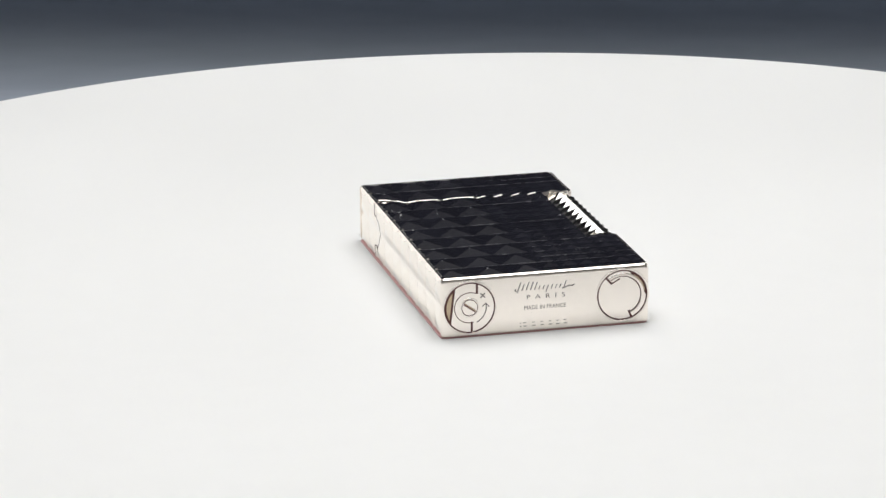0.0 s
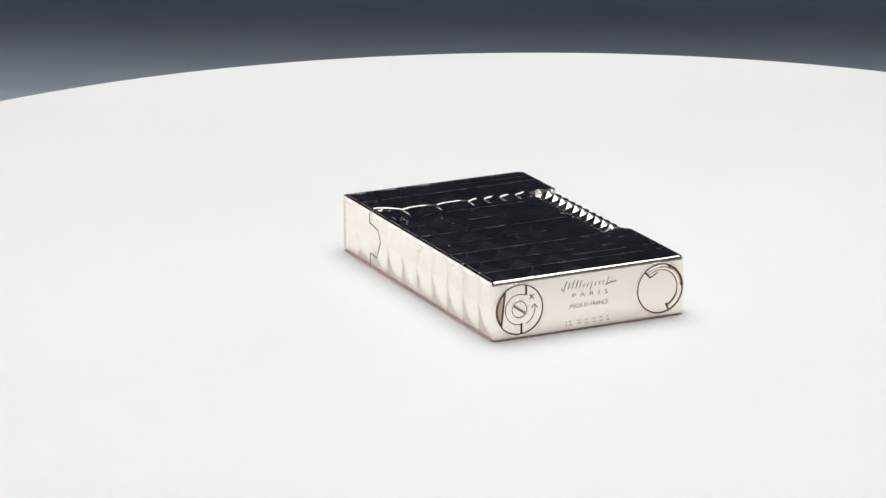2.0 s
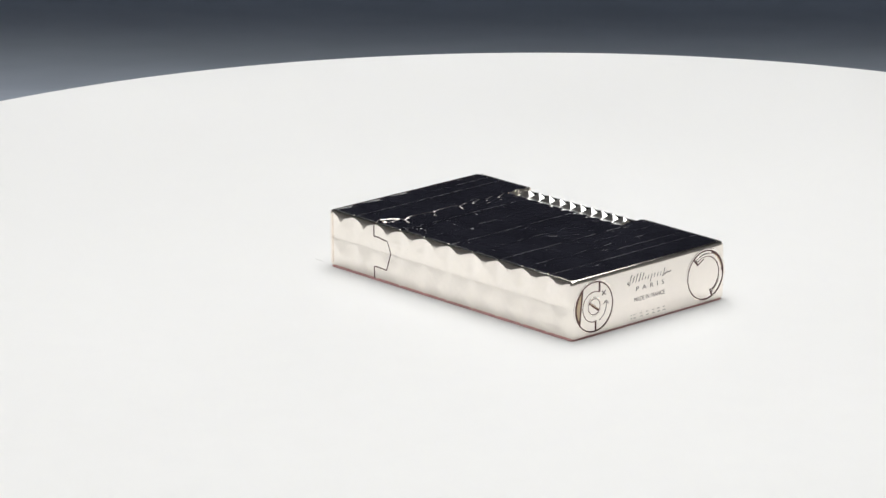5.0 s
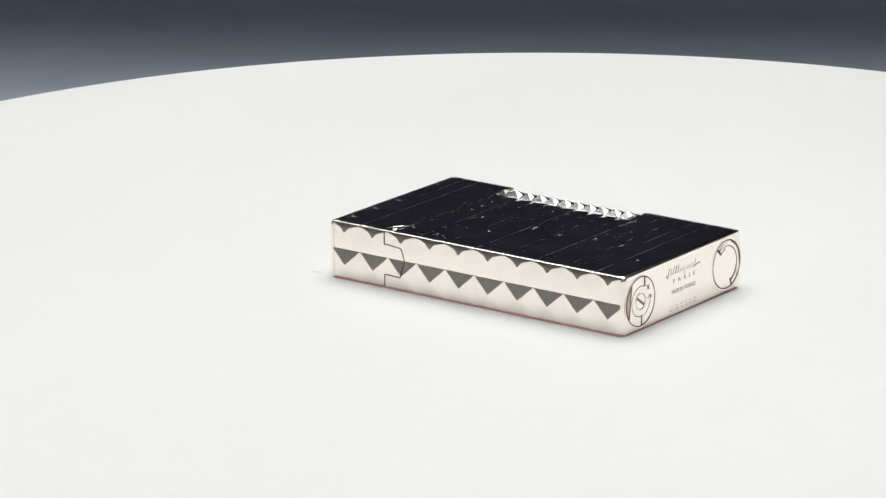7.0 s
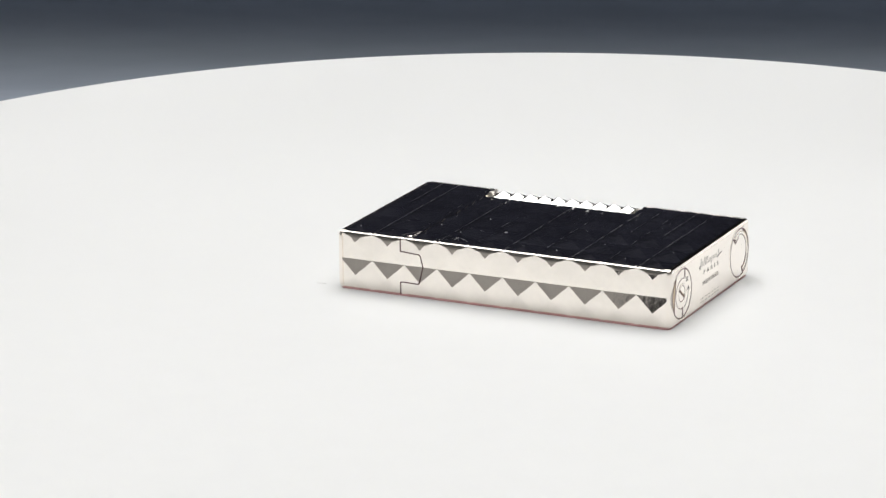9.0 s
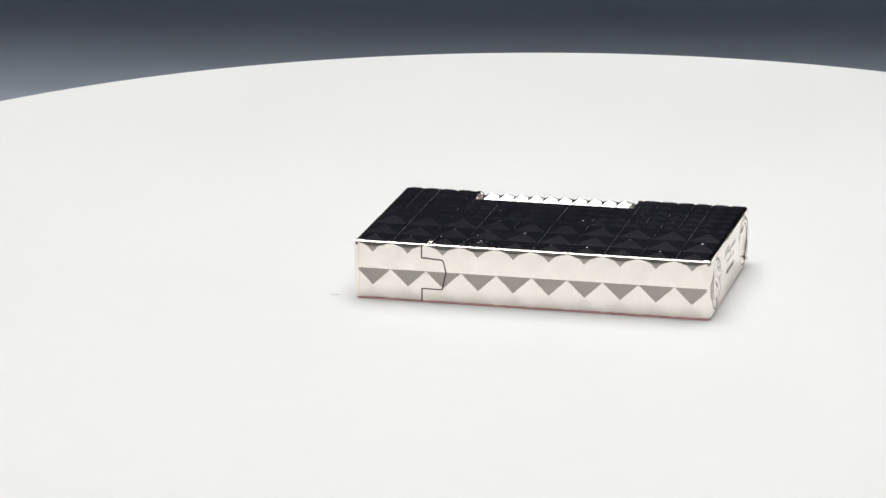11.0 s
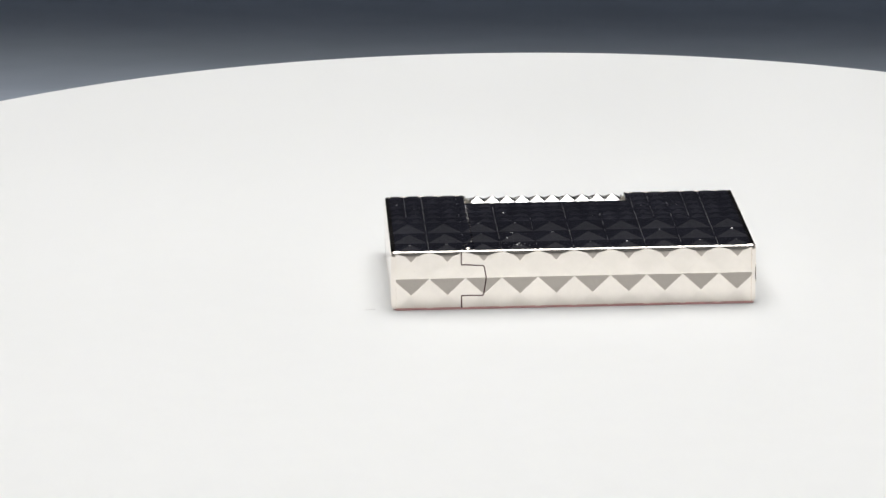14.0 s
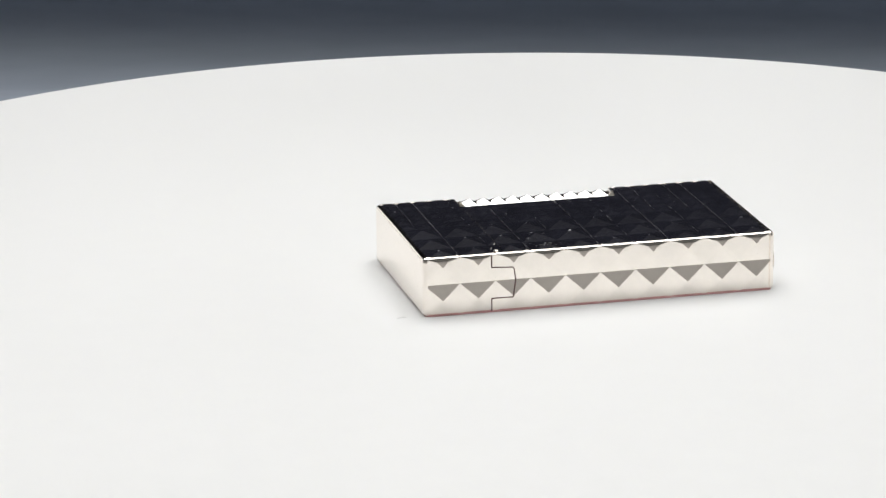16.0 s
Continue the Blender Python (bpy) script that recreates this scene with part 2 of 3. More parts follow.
def lacquer_z(a, v, lift):
    """Height of the first row of large diamonds at a share a of half a cell from its middle."""
    b = abs(2 * (v - BIG_V[0]) / (BIG_V[1] - BIG_V[0]) - 1)
    return DECK + 0.04 + BIG_D * (1 - max(a, min(b, 1.0))) + lift


def side_panel(u0, u1, n=28):
    """Two rows of pyramids between u0 and u1, with the rounded edge over them and a flat rim to the lacquer."""
    bm = bmesh.new()
    low = [ROWS_Z[0] + (ROWS_Z[1] - ROWS_Z[0]) * i / (2 * n) for i in range(2 * n + 1)]
    high = [ROWS_Z[1] + (ROWS_Z[2] - ROWS_Z[1]) * i / (2 * n) for i in range(2 * n + 1)]
    high = [z for z in high if z < TURN_Z - 0.02] + [TURN_Z + (EDGE_Z - TURN_Z) * math.sin(radians(5.0 * i)) for i in range(18)]
    zs = low + high[1:]
    half = 0.5 * (ROWS_Z[0] + ROWS_Z[1]), 0.5 * (ROWS_Z[1] + ROWS_Z[2])
    grid = []
    steps = [i for i in range(20 * n + 1) if u0 - 0.3 < LEN * i / (20 * n) < u1 + 0.3]
    for i in steps:
        u = LEN * i / (20 * n)
        a = abs(2 * (i / (2 * n) - i // (2 * n)) - 1)
        col = []
        for k, z in enumerate(zs):
            r0, r1 = ROWS_Z[:2] if k <= 2 * n else ROWS_Z[1:]
            b = abs(2 * (z - r0) / (r1 - r0) - 1)
            p = side_place(u, z, SIDE_D * (1 - max(a, b)))
            p.z = min(p.z, lacquer_z(a, WID / 2 - p.y / MM, 0.02) * MM)
            col.append(bm.verts.new(p))
        col.append(bm.verts.new(at(u, 1.03, min(EDGE_Z + 0.002, lacquer_z(a, 1.03, -0.03)))))
        grid.append(col)
    for i, p, q in zip(steps, grid, grid[1:]):
        left = i % (2 * n) < n
        for k in range(len(zs)):
            lower = k < len(zs) - 1 and zs[k] < half[0 if k < 2 * n else 1] - 1e-6
            a, b, c, d = p[k], q[k], q[k + 1], p[k + 1]
            if left == lower:
                bm.faces.new((a, b, c)), bm.faces.new((a, c, d))
            else:
                bm.faces.new((a, b, d)), bm.faces.new((b, c, d))
    clip(bm, at(0, 0, 0.12), (0, 0, -1))
    clip(bm, at(u0, 0, 0), (-1, 0, 0))
    clip(bm, at(u1, 0, 0), (1, 0, 0))
    for u, sx in ((0.72, -1), (LEN - 0.55, 1)):
        for k in (15, 35, 55, 75):
            m = Vector((sx * math.cos(radians(k)), 0, -math.sin(radians(k))))
            clip(bm, at(u, 0, 0.80) + m * 0.70 * MM, m)
    return bm


def top_place(u, v, h):
    """The relief of the top; it runs out into a soft edge on the roller side."""
    k = min(max(0.0, (v - WID + 1.9) / 1.5), 1.0)
    return at(u, v, DECK + 0.04 + (min(h, 0.33 * (1 - k * k) + 0.03) if k > 0 else h))


SMALL_V = [17.2 + 2.92 * i for i in range(7)]
SMALL_D = 0.308
SMALL_U = [LEN * i / 20 for i in range(21)]


def lacquer(pieces):
    """Black lacquer in large and small pyramids, cut to the given (u0, u1, v0, v1) pieces."""
    out = bmesh.new()
    for u0, u1, v0, v1 in pieces:
        bm = bmesh.new()
        pyramids(bm, COLS, BIG_V, BIG_D, top_place, 1)
        pyramids(bm, SMALL_U, SMALL_V[:6], SMALL_D, top_place, 1)
        pyramids(bm, SMALL_U, SMALL_V[5:], SMALL_D, top_place, 6)
        clip(bm, at(u0, 0, 0), (-1, 0, 0)), clip(bm, at(u1, 0, 0), (1, 0, 0))
        clip(bm, at(0, v0, 0), (0, -1, 0)), clip(bm, at(0, v1, 0), (0, 1, 0))
        for cu, cv, sx, sy in ((0.70, 0.55, -1, 1), (0.70, WID - 0.4, -1, -1), (LEN - 0.45, 0.55, 1, 1), (LEN - 0.45, WID - 0.4, 1, -1)):
            n = Vector((sx, sy, 0)).normalized()
            clip(bm, at(cu, cv, 0) - n * 0.5 * MM, n)
        merged(bm)
        ring = [e for e in bm.edges if e.is_boundary]
        r = bmesh.ops.extrude_edge_only(bm, edges=ring)
        for v in (g for g in r["geom"] if isinstance(g, bmesh.types.BMVert)):
            v.co.z = (DECK - 0.05) * MM
        me = bpy.data.meshes.new("piece")
        bm.to_mesh(me)
        bm.free()
        out.from_mesh(me)
        bpy.data.meshes.remove(me)
    return out


# metal cores
core_outline = [(0.4, SIDE_IN + 0.25), (TOP_SEAM - 0.06, SIDE_IN + 0.25), (TOP_SEAM - 0.06, NOTCH_V), (NOTCH_A, NOTCH_V), (NOTCH_A, WID), (0.4, WID)]
body = smooth(part("body", slab(core_outline, 0.16, DECK, 0.12), SILVER, lighter, "polished silver-plated case"))
part("roller_bed", slab([(NOTCH_A - 0.1, NOTCH_V - 0.1), (TOP_SEAM, NOTCH_V - 0.1), (TOP_SEAM, WID - 0.05), (NOTCH_A - 0.1, WID - 0.05)], 0.2, 3.6, 0.1), SILVER, body)
lid = smooth(part("lid", slab([(TOP_SEAM + 0.06, SIDE_IN + 0.25), (LEN - 0.4, SIDE_IN + 0.25), (LEN - 0.4, WID), (TOP_SEAM + 0.06, WID)], 0.16, DECK, 0.16), SILVER, lighter, "closed silver-plated hinged lid"))
def end_cap(u_in, u_out, z1, round_v, bevel, v0=0.02):
    """An end of the case: a plate with rounded corners and a softened outer edge."""
    v1, z0 = WID, 0.10
    ring = []
    for cv, cz, a0 in ((v1 - round_v, z1 - round_v, 0), (v0 + round_v, z1 - round_v, 90), (v0 + round_v, z0 + round_v, 180), (v1 - round_v, z0 + round_v, 270)):
        ring += [(cv, cz, math.cos(radians(a0 + 15 * i)), math.sin(radians(a0 + 15 * i))) for i in range(7)]
    d = 1 if u_out > u_in else -1
    bm = bmesh.new()
    rows = []
    for u, shrink in [(u_in, 0.0)] + [(u_out - d * bevel * (1 - math.sin(radians(a))), bevel * (1 - math.cos(radians(a)))) for a in (0, 22.5, 45, 67.5, 90)]:
        rows.append([bm.verts.new(at(u, cv + (round_v - shrink) * c, cz + (round_v - shrink) * n)) for cv, cz, c, n in ring])
    for a, b in zip(rows, rows[1:]):
        for i in range(len(ring)):
            j = (i + 1) % len(ring)
            bm.faces.new((a[i], a[j], b[j], b[i]))
    bm.faces.new(rows[0]), bm.faces.new(rows[-1])
    return bm


base_plate = smooth(part("base_plate", end_cap(0.55, -0.16, HGT - 0.06, 0.80, 0.62, -0.06), SILVER, body, "flat polished base plate with engraving"), 50)
smooth(part("end_plate", end_cap(LEN - 0.45, LEN + 0.32, HGT - 0.17, 0.80, 0.55, 0.04), SILVER, lid, "smooth polished end of the lid"), 50)
smooth(part("side_relief", side_panel(0.30, SEAM_U - 0.07), FACET, body, "silver side cut in rows of pyramids"), 7.5)
smooth(part("side_relief", side_panel(SEAM_U + 0.07, LEN + 0.0), FACET, lid, "silver side cut in rows of pyramids"), 7.5)
part("lacquer_panel", lacquer([(0.70, TOP_SEAM - 0.12, NOTCH_V + 0.03, 0.55), (0.70, NOTCH_A + 0.03, WID - 0.4, NOTCH_V + 0.03)]), LACQUER, body, "glossy black lacquer cut in diamonds")
part("lacquer_panel", lacquer([(TOP_SEAM + 0.04, LEN - 0.45, WID - 0.4, 0.55)]), LACQUER, lid, "glossy black lacquer cut in diamonds")


# thin silver rims on the roller side
for ends, owner in (((0.9, NOTCH_A), body), ((TOP_SEAM + 0.1, LEN - 0.4), lid)):
    part("rim", slab([(ends[0], WID - 0.36), (ends[1], WID - 0.36), (ends[1], WID - 0.02), (ends[0], WID - 0.02)], DECK - 0.3, HGT - 0.23, 0.10), SILVER, owner, "thin bright rim beside the lacquer")

# thin slab on which the lighter lies; its red makes the pinkish line at the foot
def rounded_rect(u0, u1, v0, v1, r):
    """Corners of a rectangle of (u, v), each turned in six steps."""
    out = []
    for cu, cv, a in ((u1 - r, v1 - r, 0), (u0 + r, v1 - r, 90), (u0 + r, v0 + r, 180), (u1 - r, v0 + r, 270)):
        out += [(cu + r * math.cos(radians(a + 15 * i)), cv + r * math.sin(radians(a + 15 * i))) for i in range(7)]
    return out


part("underside", slab(rounded_rect(0.08, LEN - 0.02, 0.0, WID - 0.1, 0.8), 0.0, 0.16), UNDER, body, "thin dull red slab along the foot of the lighter")


def ribbon(points, width, place, lift):
    """A thin strip along (a, b) points on a surface given by place(a, b, lift)."""
    bm = bmesh.new()
    pairs = []
    for i, (a, b) in enumerate(points):
        p, q = points[max(0, i - 1)], points[min(len(points) - 1, i + 1)]
        d = Vector((q[0] - p[0], q[1] - p[1])).normalized()
        s = Vector((-d.y, d.x)) * width / 2
        pairs.append([bm.verts.new(place(a + k * s.x, b + k * s.y, lift)) for k in (1, -1)])
    for (a, b), (c, d) in zip(pairs, pairs[1:]):
        bm.faces.new((a, b, d, c))
    return bm


def dense(points, step=0.12):
    out = []
    for (a, b), (c, d) in zip(points, points[1:]):
        n = max(1, int(math.hypot(c - a, d - b) / step))
        out += [(a + (c - a) * i / n, b + (d - b) * i / n) for i in range(n)]
    return out + [points[-1]]


def on_side(u, z, lift):
    return side_place(u, z, side_relief(u, z) + lift)


# the joint of the lid on the hinge side, with its knuckle
joint = dense([(SEAM_U, DECK + 0.15), (SEAM_U, 7.35), (SEAM_U - 3.45, 7.25), (SEAM_U - 3.65, 6.95), (KNUCKLE_U - 0.1, 5.1), (SEAM_U - 3.5, 2.5), (SEAM_U - 3.3, 2.3), (SEAM_U, 2.2), (SEAM_U, 0.15)])
knuckle = side_panel(SEAM_U - 0.07, SEAM_U + 0.07)
clip(knuckle, at(0, 0, 7.27), (0, 0, 1))
clip(knuckle, at(0, 0, 2.28), (0, 0, -1))
smooth(part("hinge_knuckle", knuckle, FACET, lid, "silver hinge knuckle let into the case"), 7.5)
part("hinge_joint", ribbon(joint, 0.20, on_side, 0.02), GAP, lid, "dark stepped joint of the hinge")


def top_relief(u, v):
    big = v < 17.2
    us, vs, d = (COLS, BIG_V, BIG_D) if big else (SMALL_U, SMALL_V, SMALL_D)
    for v0, v1 in zip(vs, vs[1:]):
        if v0 <= v <= v1:
            a, b = 2 * ((u / (us[1] - us[0])) % 1.0) - 1, 2 * (v - v0) / (v1 - v0) - 1
            return d * (1 - max(abs(a), abs(b)))
    return 0.12


def on_top(u, v, lift):
    return top_place(u, v, top_relief(u, v) + lift)


# bright edge of the lid along the joint: arcs over the large diamonds, dashes on the small ones
def seam_height(u, v):
    if v < 17.2:
        b = 2 * (((v - BIG_V[0]) / (BIG_V[1] - BIG_V[0])) % 1.0) - 1
        return max(0.31 * (1 - b ** 4), top_relief(u, v))
    return top_relief(u, v)


def lip(points, low, high, lean):
    """A low upright edge that stands along (u, v) points of the top."""
    bm = bmesh.new()
    rows = []
    for u, v in dense(points):
        h = seam_height(u, v)
        rows.append([bm.verts.new(top_place(u + k, v, h + z)) for k, z in ((-lean, low), (-lean * 0.25, high), (lean * 0.1, high), (lean * 0.16, low))])
    for a, b in zip(rows, rows[1:]):
        for i in range(3):
            bm.faces.new((a[i], b[i], b[i + 1], a[i + 1]))
    return bm


hook = [(SEAM_U, 0.9), (SEAM_U - 0.05, 1.5), (SEAM_U - 0.3, 2.2), (46.35, 2.9), (45.85, 3.6), (45.45, 4.4), (45.2, 5.2)]
lines = [hook, [(45.2, 5.2), (TOP_SEAM, 6.5), (TOP_SEAM, 11.2)], [(TOP_SEAM, 11.5), (TOP_SEAM, 17.1)]]
for v0, v1 in zip(SMALL_V, SMALL_V[1:]):
    if v1 < NOTCH_V + 0.5:
        lines.append([(TOP_SEAM, v0 + 0.03 * (v1 - v0)), (TOP_SEAM, v0 + 0.52 * (v1 - v0))])
for line in lines:
    part("joint_edge", lip(line, -0.02, 0.040, 0.09), SILVER, lid, "bright metal edge along the lid joint")
part("joint_edge", lip([(TOP_SEAM + 0.1, NOTCH_V), (TOP_SEAM + 0.1, WID - 0.8)], -0.35, 0.16, 0.42), SILVER, lid, "bright metal edge of the lid beside the roller")

# worn ridges between the rows of diamonds, broken and uneven
def worn_line(u, v0, v1, width, kept, owner, seed):
    rnd, bm = random.Random(seed), bmesh.new()
    v = v0
    while v < v1:
        n = rnd.uniform(0.5, 2.4)
        if rnd.random() < kept:
            w, du, q = width * rnd.uniform(0.45, 1.25), rnd.uniform(-0.03, 0.03), min(v + n, v1)
            pairs = [[bm.verts.new(on_top(u + du + k * w * f / 2, v + (q - v) * t, 0.03)) for k in (1, -1)] for t, f in ((0, 0.3), (0.3, 1), (0.7, 0.8), (1, 0.3))]
            for (a, b), (c, d) in zip(pairs, pairs[1:]):
                bm.faces.new((a, b, d, c))
        v += n
    part("worn_ridge", bm, WORN, owner, "thin broken worn metal line")


for i in range(1, 10):
    u = COLS[i]
    if abs(u - TOP_SEAM) > 0.5:
        end = NOTCH_V - 0.2 if NOTCH_A < u < TOP_SEAM else WID - 0.5
        worn_line(u, 1.0, end, 0.13 if i % 2 else 0.08, 0.92 if i % 2 else 0.35, lid if u > TOP_SEAM else body, i)
for i, u in enumerate((LEN * 0.15, LEN * 0.25, LEN * 0.9, LEN * 0.95)):
    worn_line(u, 18.5, WID - 0.5, 0.09, 0.7, lid if u > TOP_SEAM else body, 20 + i)


def glint_tips(u0, u1, owner, seed):
    """Tiny bright tips: lacquer worn off the points, and highlight sparkle put in as pale specks."""
    rnd, bm = random.Random(seed), bmesh.new()
    for us, vs, share, h in ((COLS, BIG_V, 0.7, BIG_D), (SMALL_U, SMALL_V, 0.14, SMALL_D)):
        for a, b in zip(us, us[1:]):
            for c, d in zip(vs, vs[1:]):
                u, v = (a + b) / 2, (c + d) / 2
                if not u0 < u < u1 or (v > NOTCH_V - 0.3 and NOTCH_A - 0.3 < u < TOP_SEAM + 0.3) or rnd.random() > share:
                    continue
                r = rnd.uniform(0.055, 0.14) * MM
                m = Matrix.Translation(top_place(u + rnd.uniform(-0.1, 0.1), v + rnd.uniform(-0.1, 0.1), h - 0.05)) @ Matrix.Rotation(rnd.uniform(0, 3.14), 4, "Z") @ Matrix.Diagonal((rnd.uniform(1.0, 2.6), 0.8, 0.5, 1))
                bmesh.ops.create_icosphere(bm, subdivisions=1, radius=r, matrix=m)
    return part("glint_tips", bm, SPECK, owner, "bright silver tips: worn points and highlight glints of the lacquer")


glint_tips(1, TOP_SEAM - 0.5, body, 3)
glint_tips(TOP_SEAM + 0.5, LEN, lid, 5)


def scratches(owner):
    """Small bright nicks in the lacquer near the hinge."""
    rnd, bm = random.Random(11), bmesh.new()
    for _ in range(16):
        u, v, a, n = rnd.uniform(36, 44.3), 1.6 + 7 * rnd.random() ** 2, rnd.uniform(0, math.pi), rnd.uniform(0.12, 0.5)
        w = rnd.uniform(0.03, 0.06)
        c, d = math.cos(a), math.sin(a)
        q = [bm.verts.new(on_top(u + i * n * c - j * w * d, v + i * n * d + j * w * c, 0.02)) for i, j in ((-1, 0), (0, -1), (1, 0), (0, 1))]
        bm.faces.new(q)
    return part("scratches", bm, SPECK, owner, "fine bright nicks in the lacquer")


scratches(body)


def pin(u, v, r, z, h, mat, name, owner):
    bm = lathe(bmesh.new(), [(r * MM, 0)] + [(r * MM * math.cos(radians(k)), h * MM * (0.25 + 0.75 * math.sin(radians(k)))) for k in (0, 18, 36, 54, 70, 84)], 24)
    ob = smooth(part(name, bm, mat, owner))
    ob.location = at(u, v, z)
    return ob


pin(45.9, 1.6, 0.50, DECK + 0.12, 0.26, SILVER, "hinge_pin", body)


# ---- roller ----
def roller():
    steps, count, r0, r1 = 7, 10, 2.6, 3.12
    ua, ub, vc, zc = NOTCH_A + 0.9, TOP_SEAM - 0.9, WID - 2.45, HGT - 2.85

    def place(u, a, h):
        r = r0 + h
        return at(u, vc - r * math.sin(a), zc + r * math.cos(a))
    us = [ua + (ub - ua) * i / count for i in range(count + 1)]
    turns = [2 * math.pi * (i - 0.417) / steps for i in range(steps + 1)]
    bm = merged(pyramids(bmesh.new(), us, turns, r1 - r0, place, 1))
    ob = part("roller", bm, CHROME, body, "bright steel roller cut in small pyramids")
    for u in (ua - 0.42, ub + 0.12):
        ring = lathe(bmesh.new(), [(2.2 * MM, 0), (2.75 * MM, 0.08 * MM), (2.75 * MM, 0.24 * MM), (2.2 * MM, 0.3 * MM)], 32)
        bmesh.ops.rotate(ring, verts=ring.verts, cent=(0, 0, 0), matrix=Matrix.Rotation(radians(90), 3, "Y"))
        w = smooth(part("washer", ring, SILVER, body))
        w.location = at(u, vc, zc)
    for u, s in ((ua - 0.55, 1), (ub + 0.55, -1)):
        bm = bmesh.new()
        pts = [at(u - 0.35 * s, vc - 1.9, DECK - 0.4), at(u + 1.2 * s, vc - 1.9, DECK - 0.5), at(u - 0.35 * s, vc + 0.2, DECK - 0.4), at(u - 0.1 * s, vc - 1.2, DECK + 0.62)]
        vs = [bm.verts.new(p) for p in pts]
        for f in ((0, 1, 2), (0, 1, 3), (1, 2, 3), (0, 2, 3)):
            bm.faces.new([vs[i] for i in f])
        part("roller_stop", bm, STOP, body, "small pale brass stop beside the roller")
    return ob


roller()


# ---- base plate fittings: (v, z) seen from the base ----
def on_base(v, z, lift):
    return at(-0.16 - lift, v, z)


def plate(points, lift, thick, mat, name, owner, label=""):
    """A flat piece over a polygon of (v, z) on the base."""
    bm = bmesh.new()
    low, top = [bm.verts.new(on_base(v, z, lift - thick)) for v, z in points], [bm.verts.new(on_base(v, z, lift)) for v, z in points]
    bm.faces.new(low), bm.faces.new(top)
    for i in range(len(points)):
        j = (i + 1) % len(points)
        bm.faces.new((low[i], low[j], top[j], top[i]))
    return part(name, bm, mat, owner, label)


def arc(c, r, a0, a1, n=48):
    return [(c[0] + r * math.cos(radians(a0 + (a1 - a0) * i / n)), c[1] + r * math.sin(radians(a0 + (a1 - a0) * i / n))) for i in range(n + 1)]


def band(c, r0, r1, a0, a1, n=48):
    return arc(c, r1, a0, a1, n) + arc(c, r0, a1, a0, n)


def ring(c, r0, r1, lift, mat, name, owner, label="", n=72):
    bm = bmesh.new()
    rows = []
    for r, h in ((r0, -0.1), (r0, lift), (r1, lift), (r1, -0.1)):
        rows.append([bm.verts.new(on_base(c[0] + r * math.cos(2 * math.pi * i / n), c[1] + r * math.sin(2 * math.pi * i / n), h)) for i in range(n)])
    for k in range(4):
        a, b = rows[k], rows[(k + 1) % 4]
        for i in range(n):
            j = (i + 1) % n
            bm.faces.new((a[i], a[j], b[j], b[i]))
    return part(name, bm, mat, owner, label)


def bar(c, angle, r0, r1, width):
    d = Vector((math.cos(radians(angle)), math.sin(radians(angle))))
    s = Vector((-d.y, d.x)) * width / 2
    p, q = Vector(c) + d * r0, Vector(c) + d * r1
    return [tuple(p + s), tuple(q + s), tuple(q - s), tuple(p - s)]


def bead(c, r, tube, rise, name, owner, a0=0, a1=360, n=72):
    """A low rounded lip of silver along an arc on the base."""
    bm, rows = bmesh.new(), []
    for i in range(n + 1):
        a = radians(a0 + (a1 - a0) * i / n)
        rows.append([bm.verts.new(on_base(c[0] + (r + tube * math.cos(t)) * math.cos(a), c[1] + (r + tube * math.cos(t)) * math.sin(a), rise * math.sin(t))) for t in (0, 0.6, 1.2, 1.95, 2.55, math.pi)])
    for p, q in zip(rows, rows[1:]):
        for k in range(5):
            bm.faces.new((p[k], q[k], q[k + 1], p[k + 1]))
    return smooth(part(name, merged(bm), SILVER, owner), 60)


VALVE, FILLER, RIM = (4.54, 4.85), (29.3, 4.95), 4.1
valve = ring(VALVE, RIM - 0.20, RIM, 0.012, GAP, "gas_valve", base_plate, "round flame valve with arrow and slotted screw")
bead(VALVE, RIM + 0.13, 0.12, 0.05, "rim", valve)
bead(VALVE, 1.45, 0.13, 0.06, "screw_edge", valve)
# nothing is cut in: the recess is a flat piece, its shade in the colour
plate(arc(VALVE, RIM - 0.17, 126, 220), 0.010, 0.06, GAP, "recess", valve, "flat dark piece for the shaded recess in the valve")
plate(arc(VALVE, RIM - 0.36, 137, 209), 0.014, 0.06, BRASS, "recess", valve, "brass seen in the recess")
plate(band(VALVE, 2.38, 2.52, 78, 284), 0.014, 0.06, GAP, "groove", valve)
ring(VALVE, 1.22, 1.33, 0.014, GAP, "groove", valve)
plate([(VALVE[0] + 0.98, VALVE[1] + 2.2), (VALVE[0] + 1.34, VALVE[1] + 2.2), (VALVE[0] + 1.34, VALVE[1] + 3.72), (VALVE[0] + 0.98, VALVE[1] + 3.82)], 0.016, 0.06, GAP, "slot", valve)
plate([(VALVE[0] + 0.3, VALVE[1] + 2.36), (VALVE[0] + 1.0, VALVE[1] + 2.22), (VALVE[0] + 1.0, VALVE[1] + 2.36), (VALVE[0] + 0.3, VALVE[1] + 2.5)], 0.018, 0.06, GAP, "groove", valve)
plate([(VALVE[0] + 0.14, VALVE[1] - 2.3), (VALVE[0] + 0.48, VALVE[1] - 2.3), (VALVE[0] + 0.48, VALVE[1] - 3.9), (VALVE[0] + 0.14, VALVE[1] - 3.92)], 0.016, 0.06, GAP, "slot", valve)
plate(band(VALVE, 2.58, 2.74, 294, 368), 0.016, 0.05, ENGRAVE, "arrow", valve)
tip = arc(VALVE, 2.66, 372, 373, 1)[0]
